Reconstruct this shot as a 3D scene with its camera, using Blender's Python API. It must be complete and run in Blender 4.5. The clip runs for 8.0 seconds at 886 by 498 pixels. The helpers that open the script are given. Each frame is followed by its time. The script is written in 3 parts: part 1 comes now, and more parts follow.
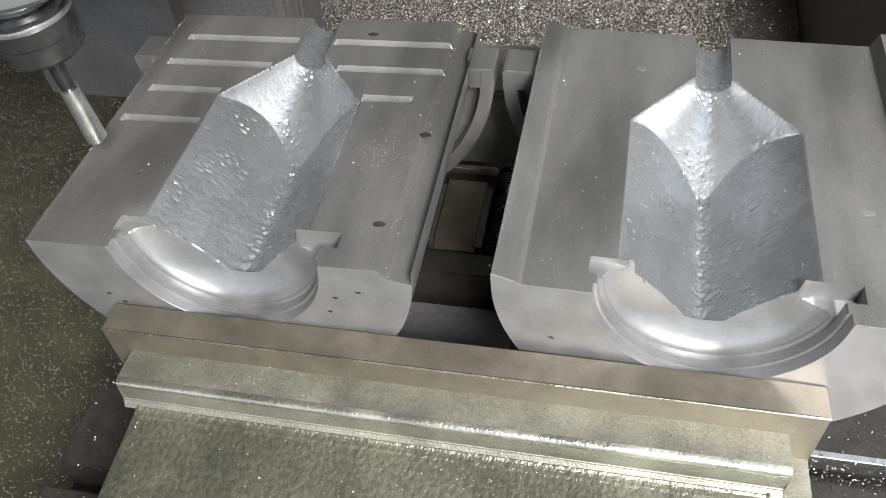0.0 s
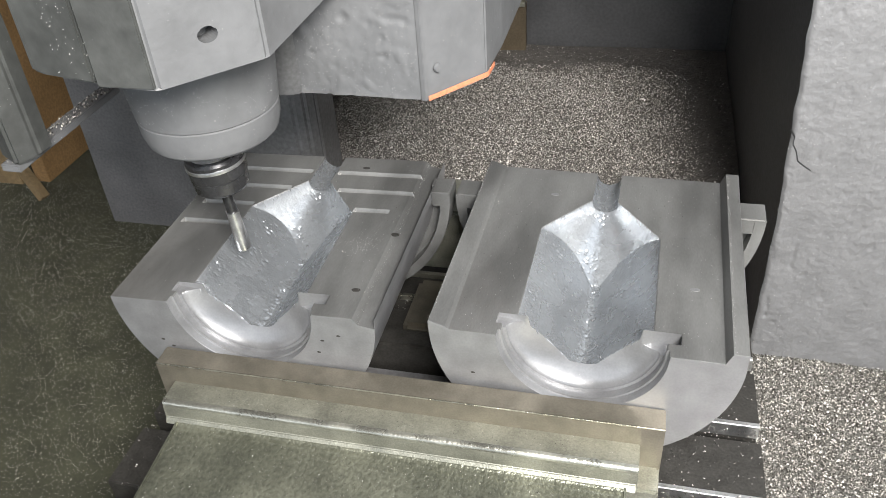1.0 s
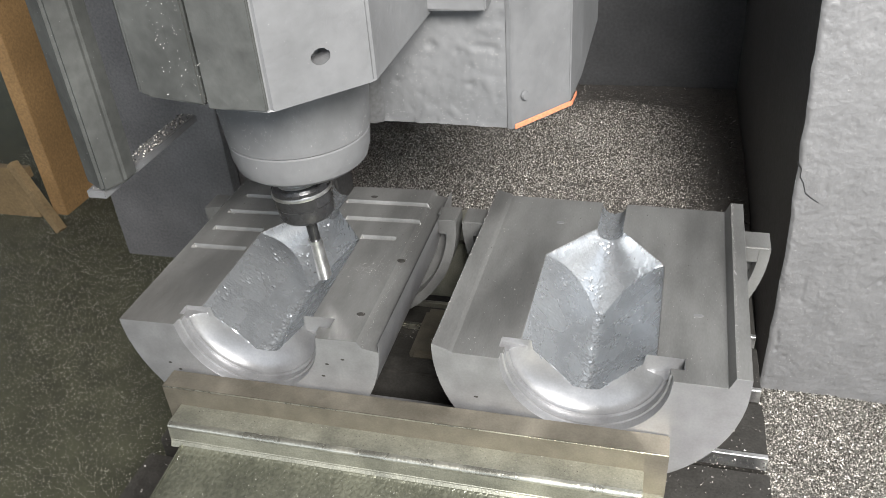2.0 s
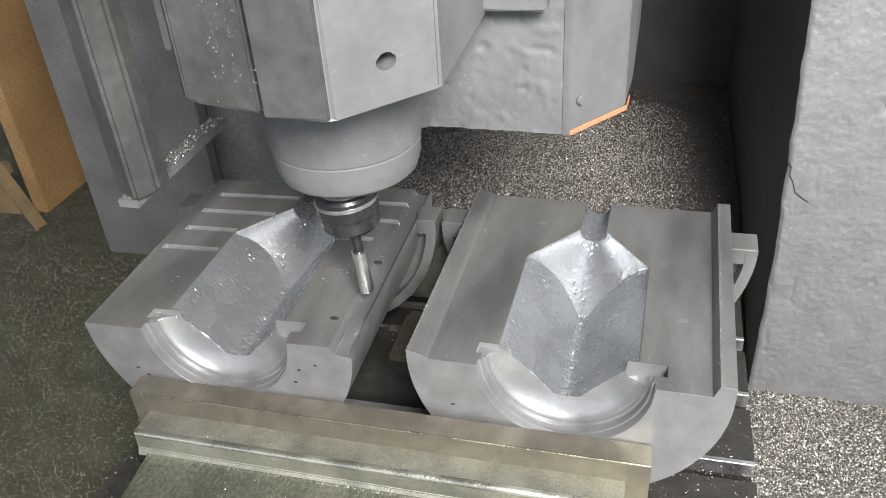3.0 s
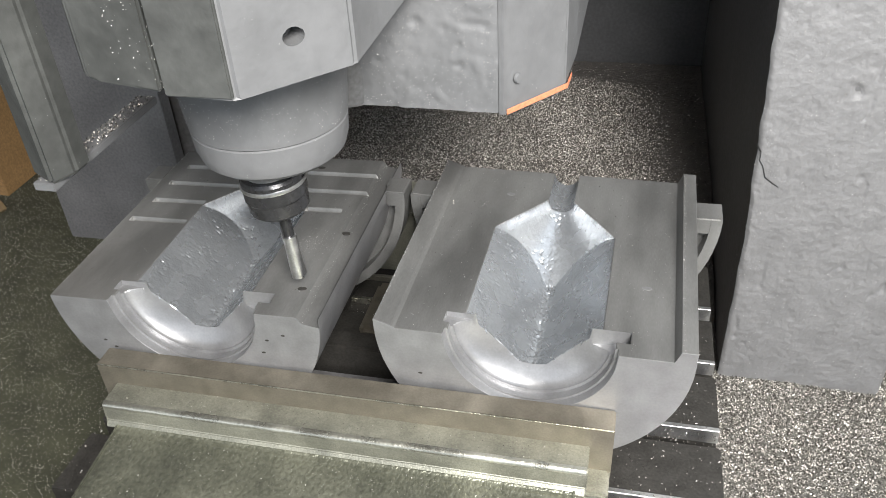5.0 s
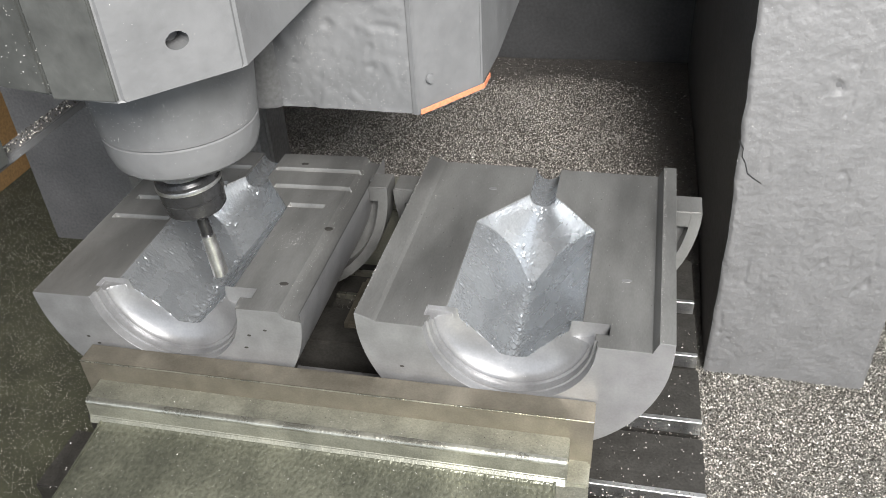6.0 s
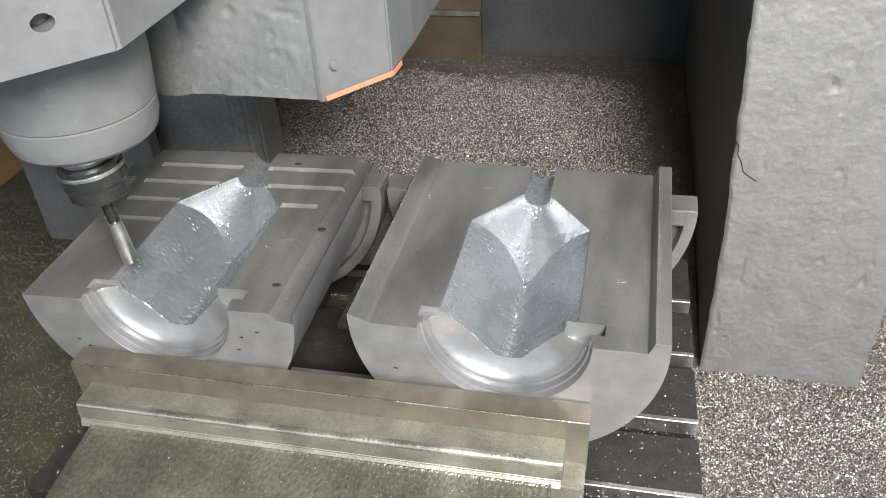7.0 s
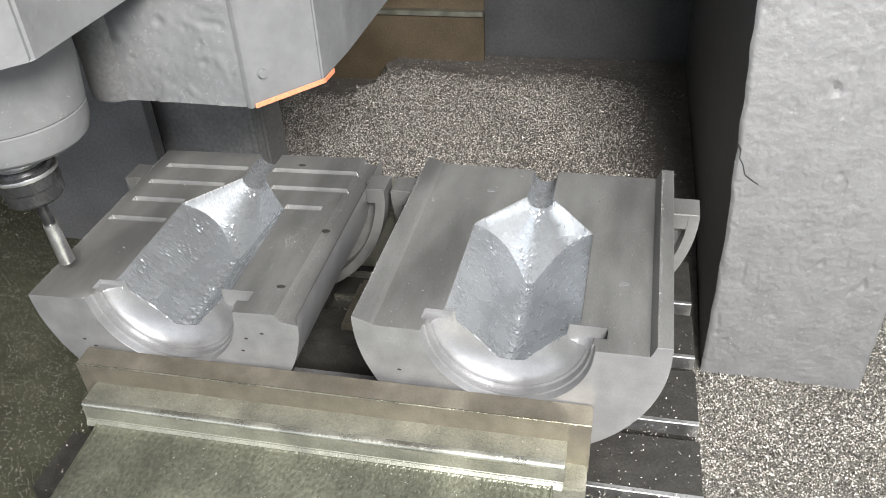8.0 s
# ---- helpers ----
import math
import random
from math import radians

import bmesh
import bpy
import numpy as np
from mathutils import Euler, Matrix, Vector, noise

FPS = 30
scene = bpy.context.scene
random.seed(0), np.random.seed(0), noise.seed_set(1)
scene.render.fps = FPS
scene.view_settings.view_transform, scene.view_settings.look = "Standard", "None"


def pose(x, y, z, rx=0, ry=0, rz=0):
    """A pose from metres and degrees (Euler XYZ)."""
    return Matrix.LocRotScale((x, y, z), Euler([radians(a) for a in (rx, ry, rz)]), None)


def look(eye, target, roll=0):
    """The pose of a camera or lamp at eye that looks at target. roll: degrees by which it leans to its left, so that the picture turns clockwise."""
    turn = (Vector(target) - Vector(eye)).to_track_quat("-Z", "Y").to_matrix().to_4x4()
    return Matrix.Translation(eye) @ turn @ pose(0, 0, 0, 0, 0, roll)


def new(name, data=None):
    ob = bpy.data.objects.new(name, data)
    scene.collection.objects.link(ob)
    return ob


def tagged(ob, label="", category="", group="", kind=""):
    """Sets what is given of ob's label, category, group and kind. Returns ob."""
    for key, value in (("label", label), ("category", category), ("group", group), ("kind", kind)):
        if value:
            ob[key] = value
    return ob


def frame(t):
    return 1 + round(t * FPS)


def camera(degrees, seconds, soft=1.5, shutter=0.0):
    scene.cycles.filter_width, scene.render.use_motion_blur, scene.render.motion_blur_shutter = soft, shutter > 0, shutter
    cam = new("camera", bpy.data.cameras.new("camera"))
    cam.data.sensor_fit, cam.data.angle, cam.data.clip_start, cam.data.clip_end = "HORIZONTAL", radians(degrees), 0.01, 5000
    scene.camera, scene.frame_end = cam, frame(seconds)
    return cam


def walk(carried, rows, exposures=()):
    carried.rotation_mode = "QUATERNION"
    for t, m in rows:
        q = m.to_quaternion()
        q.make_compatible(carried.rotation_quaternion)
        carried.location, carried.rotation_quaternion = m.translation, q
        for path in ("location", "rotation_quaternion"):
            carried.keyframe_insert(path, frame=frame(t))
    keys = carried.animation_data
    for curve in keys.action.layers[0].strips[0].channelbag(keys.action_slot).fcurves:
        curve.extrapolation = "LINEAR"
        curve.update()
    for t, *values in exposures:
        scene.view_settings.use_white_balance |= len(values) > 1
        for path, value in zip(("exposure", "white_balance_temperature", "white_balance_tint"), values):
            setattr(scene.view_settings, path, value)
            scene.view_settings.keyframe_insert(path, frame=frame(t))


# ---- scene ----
cam = camera(57.4, 8.0, 0.7)
PATH = [
    (0, (0.0443, -0.2018, 0.3961), (-0.2907, 1.1059, -1.0796), -5.08),
    (0.5, (0.0897, -0.2790, 0.4311), (-0.2610, 1.1526, -0.9207), -4.33),
    (1, (0.1154, -0.3305, 0.4606), (-0.3176, 1.2210, -0.7248), -4.21),
    (1.5, (0.1200, -0.3366, 0.4553), (-0.3586, 1.2552, -0.6569), -4.59),
    (1.7, (0.1203, -0.3387, 0.4556), (-0.3522, 1.2606, -0.6492), -4.41),
    (2.8, (0.1351, -0.3262, 0.4499), (-0.3688, 1.2701, -0.6468), -4.80),
    (3, (0.1294, -0.3203, 0.4482), (-0.3334, 1.2775, -0.6621), -4.12),
    (3.5, (0.1282, -0.3127, 0.4447), (-0.3106, 1.2796, -0.6832), -3.71),
    (4, (0.1348, -0.3085, 0.4457), (-0.2940, 1.2759, -0.6970), -3.66),
    (4.5, (0.1356, -0.3060, 0.4452), (-0.2866, 1.2758, -0.7036), -3.68),
    (4.7, (0.1355, -0.3008, 0.4459), (-0.2752, 1.2753, -0.7137), -3.44),
    (5.8, (0.1451, -0.3002, 0.4400), (-0.2574, 1.2895, -0.7047), -3.53),
    (6, (0.1451, -0.2986, 0.4437), (-0.2471, 1.2824, -0.7169), -3.50),
    (6.5, (0.1481, -0.2964, 0.4440), (-0.2390, 1.2863, -0.7158), -3.59),
    (7, (0.1458, -0.2943, 0.4422), (-0.2377, 1.2860, -0.7221), -3.55),
    (7.5, (0.1433, -0.2936, 0.4430), (-0.2419, 1.2838, -0.7247), -3.39),
    (8, (0.1445, -0.2958, 0.4460), (-0.2403, 1.2823, -0.7208), -3.32),
]
walk(cam, [(t, look(eye, target, roll)) for t, eye, target, roll in PATH], exposures=[(0.0, -0.12), (0.5, 0.0), (7.0, -0.02), (7.5, 0.02), (8.0, 0.2)])

# travel of the milling head along x (and its small lift) and of the machine table along y
HEAD_ROWS = [(0, -0.1757, 0.0056), (0.5, -0.1635, -0.0002), (1, -0.1220, -0.0032), (1.5, -0.1059, 0.0010), (1.7, -0.0930, 0.0003),
             (2.3, -0.0482, -0.0016), (2.8, -0.0244, -0.0033), (3, -0.0260, -0.0039), (3.5, -0.0669, -0.0036), (4, -0.0903, 0.0023),
             (4.5, -0.0619, 0.0020), (4.7, -0.0496, 0.0013), (5.2, -0.0380, -0.0005), (5.8, -0.0601, -0.0027), (6, -0.0768, -0.0034),
             (6.5, -0.0950, 0.0022), (7, -0.1284, 0.0021), (7.5, -0.1614, 0.0022), (8, -0.1767, -0.0030)]
TABLE_ROWS = [(0.0, 0.0), (4.05, 0.0), (4.3, 0.005), (4.5, 0.0114), (4.9, 0.0205), (5.3, 0.0258), (5.6, 0.0264), (8.0, 0.0264)]

# ---- light ----
world = bpy.data.worlds.new("workshop")
scene.world = world
world.use_nodes = True
world.node_tree.nodes["Background"].inputs[0].default_value = (0.82, 0.9, 1.0, 1)
world.node_tree.nodes["Background"].inputs[1].default_value = 1.45


def area_lamp(name, eye, target, size, watts, colour):
    data = bpy.data.lights.new(name, "AREA")
    data.shape, data.size, data.size_y = "RECTANGLE", size[0], size[1]
    data.energy, data.color = watts, colour
    lamp = new(name, data)
    lamp.matrix_world = look(eye, target)
    return lamp


area_lamp("machine_lamp", (0.48, -0.78, 0.96), (0.05, 0.30, 0.0), (0.42, 0.34), 47.0, (1.0, 0.97, 0.93))
scene.view_settings.exposure = 0.0


# ---- materials ----
def material(name, colour, rough, metal, scale=60.0, amount=0.25, fine=900.0, bump=0.15, spread=0.12, tint=None, stretch=(1, 1, 1), speck=0.0, grain=0.45):
    m = bpy.data.materials.new(name)
    m.use_nodes = True
    n, l = m.node_tree.nodes, m.node_tree.links
    b = n["Principled BSDF"]
    tc = n.new("ShaderNodeTexCoord")
    mp = n.new("ShaderNodeMapping")
    mp.inputs["Scale"].default_value = stretch
    l.new(tc.outputs["Object"], mp.inputs["Vector"])
    big, small = n.new("ShaderNodeTexNoise"), n.new("ShaderNodeTexNoise")
    big.inputs["Scale"].default_value, big.inputs["Detail"].default_value = scale, 5
    small.inputs["Scale"].default_value, small.inputs["Detail"].default_value = fine, 3
    for t in (big, small):
        l.new(mp.outputs[0], t.inputs["Vector"])
    ramp = n.new("ShaderNodeValToRGB")
    dark = [c * (1 - amount) for c in colour]
    light = [min(1, c * (1 + amount)) for c in (tint or colour)]
    ramp.color_ramp.elements[0].position, ramp.color_ramp.elements[1].position = 0.32, 0.7
    ramp.color_ramp.elements[0].color, ramp.color_ramp.elements[1].color = (*dark, 1), (*light, 1)
    l.new(big.outputs[0], ramp.inputs[0])
    mix = n.new("ShaderNodeMixRGB")
    mix.blend_type, mix.inputs[0].default_value = "OVERLAY", grain
    l.new(ramp.outputs[0], mix.inputs[1])
    l.new(small.outputs[0], mix.inputs[2])
    colour_out = mix.outputs[0]
    if speck:
        vor = n.new("ShaderNodeTexVoronoi")
        vor.inputs["Scale"].default_value = 330
        l.new(tc.outputs["Object"], vor.inputs["Vector"])
        cut = n.new("ShaderNodeMath")
        cut.operation, cut.inputs[1].default_value = "LESS_THAN", speck
        l.new(vor.outputs["Distance"], cut.inputs[0])
        mix2 = n.new("ShaderNodeMixRGB")
        mix2.inputs[2].default_value = (0.75, 0.75, 0.72, 1)
        l.new(cut.outputs[0], mix2.inputs[0])
        l.new(colour_out, mix2.inputs[1])
        colour_out = mix2.outputs[0]
    l.new(colour_out, b.inputs["Base Color"])
    rr = n.new("ShaderNodeMapRange")
    rr.inputs[3].default_value, rr.inputs[4].default_value = max(0.05, rough - spread), min(1, rough + spread)
    l.new(big.outputs[0], rr.inputs[0])
    l.new(rr.outputs[0], b.inputs["Roughness"])
    b.inputs["Metallic"].default_value = metal
    bp = n.new("ShaderNodeBump")
    bp.inputs["Strength"].default_value, bp.inputs["Distance"].default_value = bump, 0.001
    l.new(small.outputs[0], bp.inputs["Height"])
    l.new(bp.outputs[0], b.inputs["Normal"])
    return m


IRON = material("machined_cast_iron", (0.222, 0.222, 0.216), 0.37, 0.6, 32, 0.33, 1100, 0.07, 0.12, stretch=(1, 0.3, 1), grain=0.16)
IRON_FACE = material("turned_cast_iron", (0.30, 0.30, 0.305), 0.36, 0.65, 60, 0.14, 700, 0.05, grain=0.12)
SHIELD = material("black_painted_shield", (0.15, 0.148, 0.15), 0.45, 0.1, 14, 0.2, 300, 0.1)
CAVITY = material("hand_finished_iron", (0.375, 0.392, 0.41), 0.27, 0.72, 60, 0.08, 700, 0.16, 0.07, grain=0.25)
STEEL = material("oily_ground_steel", (0.25, 0.25, 0.208), 0.42, 0.65, 45, 0.24, 900, 0.25, 0.16, tint=(0.26, 0.258, 0.213), grain=0.4)
WORN = material("worn_bright_steel", (0.45, 0.44, 0.38), 0.28, 0.9, 40, 0.35, 600, 0.3, 0.12, grain=0.3)
ROUGH_STEEL = material("rough_milled_steel", (0.148, 0.152, 0.118), 0.36, 0.65, 22, 0.24, 400, 0.75, 0.14, tint=(0.178, 0.18, 0.138), stretch=(1.1, 0.9, 1), speck=0.035, grain=0.6)
JAW = material("brown_oiled_jaw_steel", (0.21, 0.19, 0.152), 0.38, 0.7, 80, 0.15, 900, 0.06, grain=0.2)
PAINT = material("dusty_grey_paint", (0.130, 0.132, 0.135), 0.58, 0.05, 22, 0.18, 150, 0.40, 0.1, speck=0.035, grain=0.12)
PAINT_ROUGH = material("lumpy_grey_paint", (0.192, 0.192, 0.194), 0.5, 0.05, 45, 0.08, 420, 0.5, 0.1, speck=0.045, grain=0.1)
DARK = material("dark_grey_paint", (0.13, 0.13, 0.132), 0.5, 0.1, 20, 0.2, 400, 0.1)
LIGHT_PANEL = material("light_grey_reflector_paint", (0.55, 0.55, 0.54), 0.45, 0.0, 8, 0.1, 200, 0.1)
POST = material("grey_housing_paint", (0.21, 0.205, 0.205), 0.5, 0.05, 14, 0.2, 200, 0.2, speck=0.03)
# darker than PAINT: dimmer light on the head's left faces is put into the colour
SHEET = material("shade_toned_grey_paint", (0.054, 0.056, 0.053), 0.65, 0.05, 22, 0.25, 150, 0.35, speck=0.03)
TABLE = material("dark_oiled_table", (0.060, 0.057, 0.052), 0.35, 0.5, 90, 0.18, 500, 0.2)
BLACK = material("shadowed_black_sheet", (0.062, 0.062, 0.064), 0.5, 0.0, 10, 0.2, 200, 0.1)
NUT = material("blackened_collet_steel", (0.085, 0.085, 0.088), 0.27, 0.8, 80, 0.2, 600, 0.05)
CHROME = material("bright_tool_steel", (0.62, 0.62, 0.62), 0.32, 0.95, 120, 0.15, 900, 0.05)
BROWN = material("brown_board", (0.28, 0.17, 0.075), 0.6, 0.0, 8, 0.2, 300, 0.1)
TAN = material("tan_frame", (0.19, 0.135, 0.072), 0.55, 0.0, 20, 0.2, 300, 0.1)
COVER = material("tan_cover_paint", (0.098, 0.075, 0.047), 0.5, 0.1, 20, 0.2, 300, 0.1)
ORANGE = material("orange_paint_edge", (0.62, 0.21, 0.11), 0.5, 0.0, 80, 0.15, 500, 0.1)
FLOOR = material("chip_dusted_dark_floor", (0.052, 0.053, 0.033), 0.75, 0.1, 30, 0.25, 400, 0.2, 0.12, speck=0.09)
FINES = material("dark_fines", (0.125, 0.115, 0.105), 0.6, 0.2, 60, 0.2, 600, 0.8, 0.15, speck=0.05)
CHIP_BED = material("fine_chip_bed", (0.15, 0.145, 0.13), 0.45, 0.3, 120, 0.15, 700, 1.0, 0.15, speck=0.12)


def chip_material():
    m = bpy.data.materials.new("bright_metal_chips")
    m.use_nodes = True
    n, l = m.node_tree.nodes, m.node_tree.links
    b = n["Principled BSDF"]
    g = n.new("ShaderNodeNewGeometry")
    r = n.new("ShaderNodeValToRGB")
    r.color_ramp.elements[0].color, r.color_ramp.elements[1].color = (0.105, 0.098, 0.088, 1), (0.97, 0.93, 0.86, 1)
    r.color_ramp.elements[0].position, r.color_ramp.elements[1].position = 0.42, 0.88
    l.new(g.outputs["Random Per Island"], r.inputs[0])
    l.new(r.outputs[0], b.inputs["Base Color"])
    b.inputs["Metallic"].default_value, b.inputs["Roughness"].default_value = 0.4, 0.27
    return m


# darker than the column's front: the shade on its side is in the colour
COLUMN_SIDE = material("grey_paint_with_side_shade", (0.10, 0.10, 0.102), 0.55, 0.05, 14, 0.15, 200, 0.2)
CHIP = chip_material()
DULL = material("dull_metal_grit", (0.52, 0.50, 0.43), 0.5, 0.3, 300, 0.6, 900, 0.1)
DUST = material("bright_metal_dust", (0.55, 0.54, 0.52), 0.4, 0.2, 400, 0.3, 900, 0.1)


# ---- mesh helpers ----
def finish(ob, mats, smooth=None):
    for m in mats if isinstance(mats, (list, tuple)) else [mats]:
        ob.data.materials.append(m)
    if smooth:
        for p in ob.data.polygons:
            p.use_smooth = True
        ob.data.set_sharp_from_angle(angle=radians(smooth))
    return ob


def part(name, bm, mat, parent=None, label="", smooth=None):
    me = bpy.data.meshes.new(name)
    bmesh.ops.recalc_face_normals(bm, faces=bm.faces[:])
    bm.to_mesh(me)
    bm.free()
    ob = new(name, me)
    finish(ob, mat, smooth)
    if parent:
        ob.parent = parent
    return tagged(ob, label) if label else ob


def bevel(bm, width, segments=2):
    if width:
        bmesh.ops.bevel(bm, geom=bm.edges[:], offset=width, segments=segments, affect="EDGES", clamp_overlap=True)
    return bm


def box(x0, x1, y0, y1, z0, z1, width=0.0008):
    bm = bmesh.new()
    bmesh.ops.create_cube(bm, size=1)
    for v in bm.verts:
        v.co = ((x0 + x1) / 2 + v.co.x * (x1 - x0), (y0 + y1) / 2 + v.co.y * (y1 - y0), (z0 + z1) / 2 + v.co.z * (z1 - z0))
    return bevel(bm, width)


def prism(plan, z0, z1, width=0.0012):
    """A plan polygon raised from z0 to z1."""
    bm = bmesh.new()
    low = [bm.verts.new((x, y, z0)) for x, y in plan]
    high = [bm.verts.new((x, y, z1)) for x, y in plan]
    bm.faces.new(low[::-1]), bm.faces.new(high)
    for i in range(len(plan)):
        j = (i + 1) % len(plan)
        bm.faces.new((low[i], low[j], high[j], high[i]))
    return bevel(bm, width)


def profile_bar(profile, x0, x1, width=0.0006):
    """A (y, z) profile drawn out along x."""
    bm = bmesh.new()
    a = [bm.verts.new((x0, y, z)) for y, z in profile]
    b = [bm.verts.new((x1, y, z)) for y, z in profile]
    bm.faces.new(a), bm.faces.new(b[::-1])
    for i in range(len(profile)):
        j = (i + 1) % len(profile)
        bm.faces.new((a[i], b[i], b[j], a[j]))
    return bevel(bm, width)


def lathe(rings, x=0.0, y=0.0, steps=64):
    """A solid of revolution about the vertical through (x, y), from (radius, z) rings."""
    bm = bmesh.new()
    loops = []
    for r, z in rings:
        loops.append([bm.verts.new((x + r * math.cos(2 * math.pi * k / steps), y + r * math.sin(2 * math.pi * k / steps), z)) for k in range(steps)])
    for a, b in zip(loops, loops[1:]):
        for k in range(steps):
            bm.faces.new((a[k], a[(k + 1) % steps], b[(k + 1) % steps], b[k]))
    bm.faces.new(loops[0][::-1]), bm.faces.new(loops[-1])
    return bm


def mesh_object(name, verts, faces, mats, parent=None, slots=None, smooth=None):
    me = bpy.data.meshes.new(name)
    me.from_pydata(verts, [], faces)
    ob = new(name, me)
    finish(ob, mats, None)
    if slots is not None:
        me.polygons.foreach_set("material_index", slots)
    if smooth:
        for p in me.polygons:
            p.use_smooth = True
        me.set_sharp_from_angle(angle=radians(smooth))
    if parent:
        ob.parent = parent
    return ob


def chips(name, spots, size, label, parent=None, rng=None, mat=None):
    """Loose curled flakes, two bent triangles each, at the given spots."""
    rng = rng or np.random.default_rng(3)
    spots = np.asarray(spots, float)
    k = len(spots)
    a, b = rng.normal(size=(k, 3)), rng.normal(size=(k, 3))
    a /= np.linalg.norm(a, axis=1)[:, None]
    b -= a * (a * b).sum(1)[:, None]
    b /= np.linalg.norm(b, axis=1)[:, None]
    s = size * rng.uniform(0.45, 1.3, (k, 1))
    w = s * rng.uniform(0.35, 0.8, (k, 1))
    c = np.cross(a, b) * s * 0.3
    quad = np.stack([spots - a * s, spots - b * w + c, spots + a * s, spots + b * w + c], 1).reshape(-1, 3)
    i = np.arange(k) * 4
    faces = np.concatenate([np.stack([i, i + 1, i + 2], 1), np.stack([i, i + 2, i + 3], 1)]).tolist()
    ob = mesh_object(name, quad.tolist(), faces, mat or CHIP, parent)
    return tagged(ob, label, "" if parent else "metal chips", kind="stuff")


# ---- setting ----
BED = -0.170
floor = part("floor", box(-2.4, 1.8, -1.8, 2.2, BED - 0.04, BED, 0), FLOOR)
tagged(floor, "dark oily floor dusted with fine metal chips", "floor", kind="structure")
wall_back = part("wall_back", box(-1.0, 1.0, 1.06, 1.10, BED, 1.3, 0), BLACK)
tagged(wall_back, "black sheet metal rear wall of the machine", "wall", kind="structure")
# added wall, light in colour so the mould cavities have something bright to reflect
added_wall_right = part("added_wall_right", box(0.98, 1.02, -0.5, 1.06, BED, 1.3, 0), LIGHT_PANEL)
tagged(added_wall_right, "light grey side wall added to reflect light onto the moulds", "wall", kind="structure")
# added wall, tall and dark to cut the sky light from the left
added_wall_left = part("added_wall_left", box(-1.7, -1.66, -1.7, 2.1, BED, 2.8, 0), DARK)
tagged(added_wall_left, "dark grey wall added on the left to block light", "wall", kind="structure")
# unseen roof, added to keep overhead light off the left half
ceiling = part("ceiling", box(-1.66, 0.22, -1.7, 1.06, 1.3, 1.34, 0), DARK)
tagged(ceiling, "dark grey roof added out of view to shade the left side", "ceiling", kind="structure")


COL_Y, COL_X, COL_LOW = 0.353, 0.411, BED - 0.01


def column_edge(z):
    """The left edge of the column's front, leaning a little to the left as it rises."""
    return 0.2555 - 0.040 * max(0.0, z + 0.02)


def column():
    ob = new("machine_column")
    bm = bmesh.new()
    rows = []
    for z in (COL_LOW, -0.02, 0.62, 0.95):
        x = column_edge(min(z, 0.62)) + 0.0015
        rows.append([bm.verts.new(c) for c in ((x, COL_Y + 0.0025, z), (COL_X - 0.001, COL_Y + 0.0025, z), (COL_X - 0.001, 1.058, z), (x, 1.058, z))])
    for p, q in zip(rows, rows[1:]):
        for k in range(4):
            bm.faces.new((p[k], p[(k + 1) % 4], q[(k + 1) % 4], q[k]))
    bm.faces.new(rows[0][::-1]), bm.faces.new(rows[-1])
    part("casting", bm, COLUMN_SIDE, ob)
    nx, nz = 130, 520
    verts, faces = [], []
    for i in range(nx + 1):
        for k in range(nz + 1):
            z = COL_LOW + 0.78 * k / nz
            x0 = column_edge(z)
            u = i / nx
            p = Vector((x0 + (COL_X - x0) * u, 0, z))
            d = 0.0006 * noise.noise(p * 60) + 0.0005 * noise.noise(p * 170) + 0.0012 * noise.noise(p * 11)
            pit = noise.noise(Vector((p.x * 150, 3.0, p.z * 62 + 1.5 * noise.noise(p * 45))))
            d += 0.0003 * noise.noise(p * 330)
            d += 0.0015 * max(0.0, pit - 0.28) / 0.3 * min(1.0, max(0.0, noise.noise(p * 16) + 0.35))
            run = noise.noise(Vector((p.x * 260, 9.0, p.z * 45)))
            d += 0.0009 * max(0.0, run - 0.25) * min(1.0, max(0.0, (p.z + 0.05) * 4))
            edge = min(u, 1 - u) * (COL_X - x0)
            roll = max(0.0, 0.004 - edge)
            verts.append((p.x + 0.0012 * noise.noise(p * 45) * (u < 0.02), COL_Y + d + roll * roll / 0.006, z))
    for i in range(nx):
        for k in range(nz):
            a = i * (nz + 1) + k
            faces.append((a, a + nz + 1, a + nz + 2, a + 1))
    skin = mesh_object("paint_skin", verts, faces, PAINT_ROUGH, ob, smooth=60)
    tagged(skin, "thick lumpy light grey paint")
    r = np.random.default_rng(41)
    dust = np.stack([r.uniform(0.25, 0.41, 1500), np.full(1500, COL_Y - 0.0006), r.uniform(-0.15, 0.42, 1500)], 1)
    chips("dust", dust, 0.00045, "bright metal dust stuck to the paint", ob, r, DUST)
    crack = bmesh.new()
    pts = [(0.2490, 0.1060), (0.2540, 0.0985), (0.2540, 0.0905), (0.2575, 0.0850), (0.2610, 0.0745), (0.2680, 0.0690), (0.2735, 0.0655)]
    for (xa, za), (xb, zb) in zip(pts, pts[1:]):
        v = [crack.verts.new(c) for c in ((xa, COL_Y - 0.0022, za + 0.0011), (xb, COL_Y - 0.0022, zb + 0.0011), (xb, COL_Y, zb - 0.0014), (xa, COL_Y, za - 0.0014))]
        crack.faces.new(v)
    part("paint_crack", crack, DARK, ob, "cracked flake of grey paint")
    return tagged(ob, "light grey lumpy painted machine column in the chips", "machine column")


column()

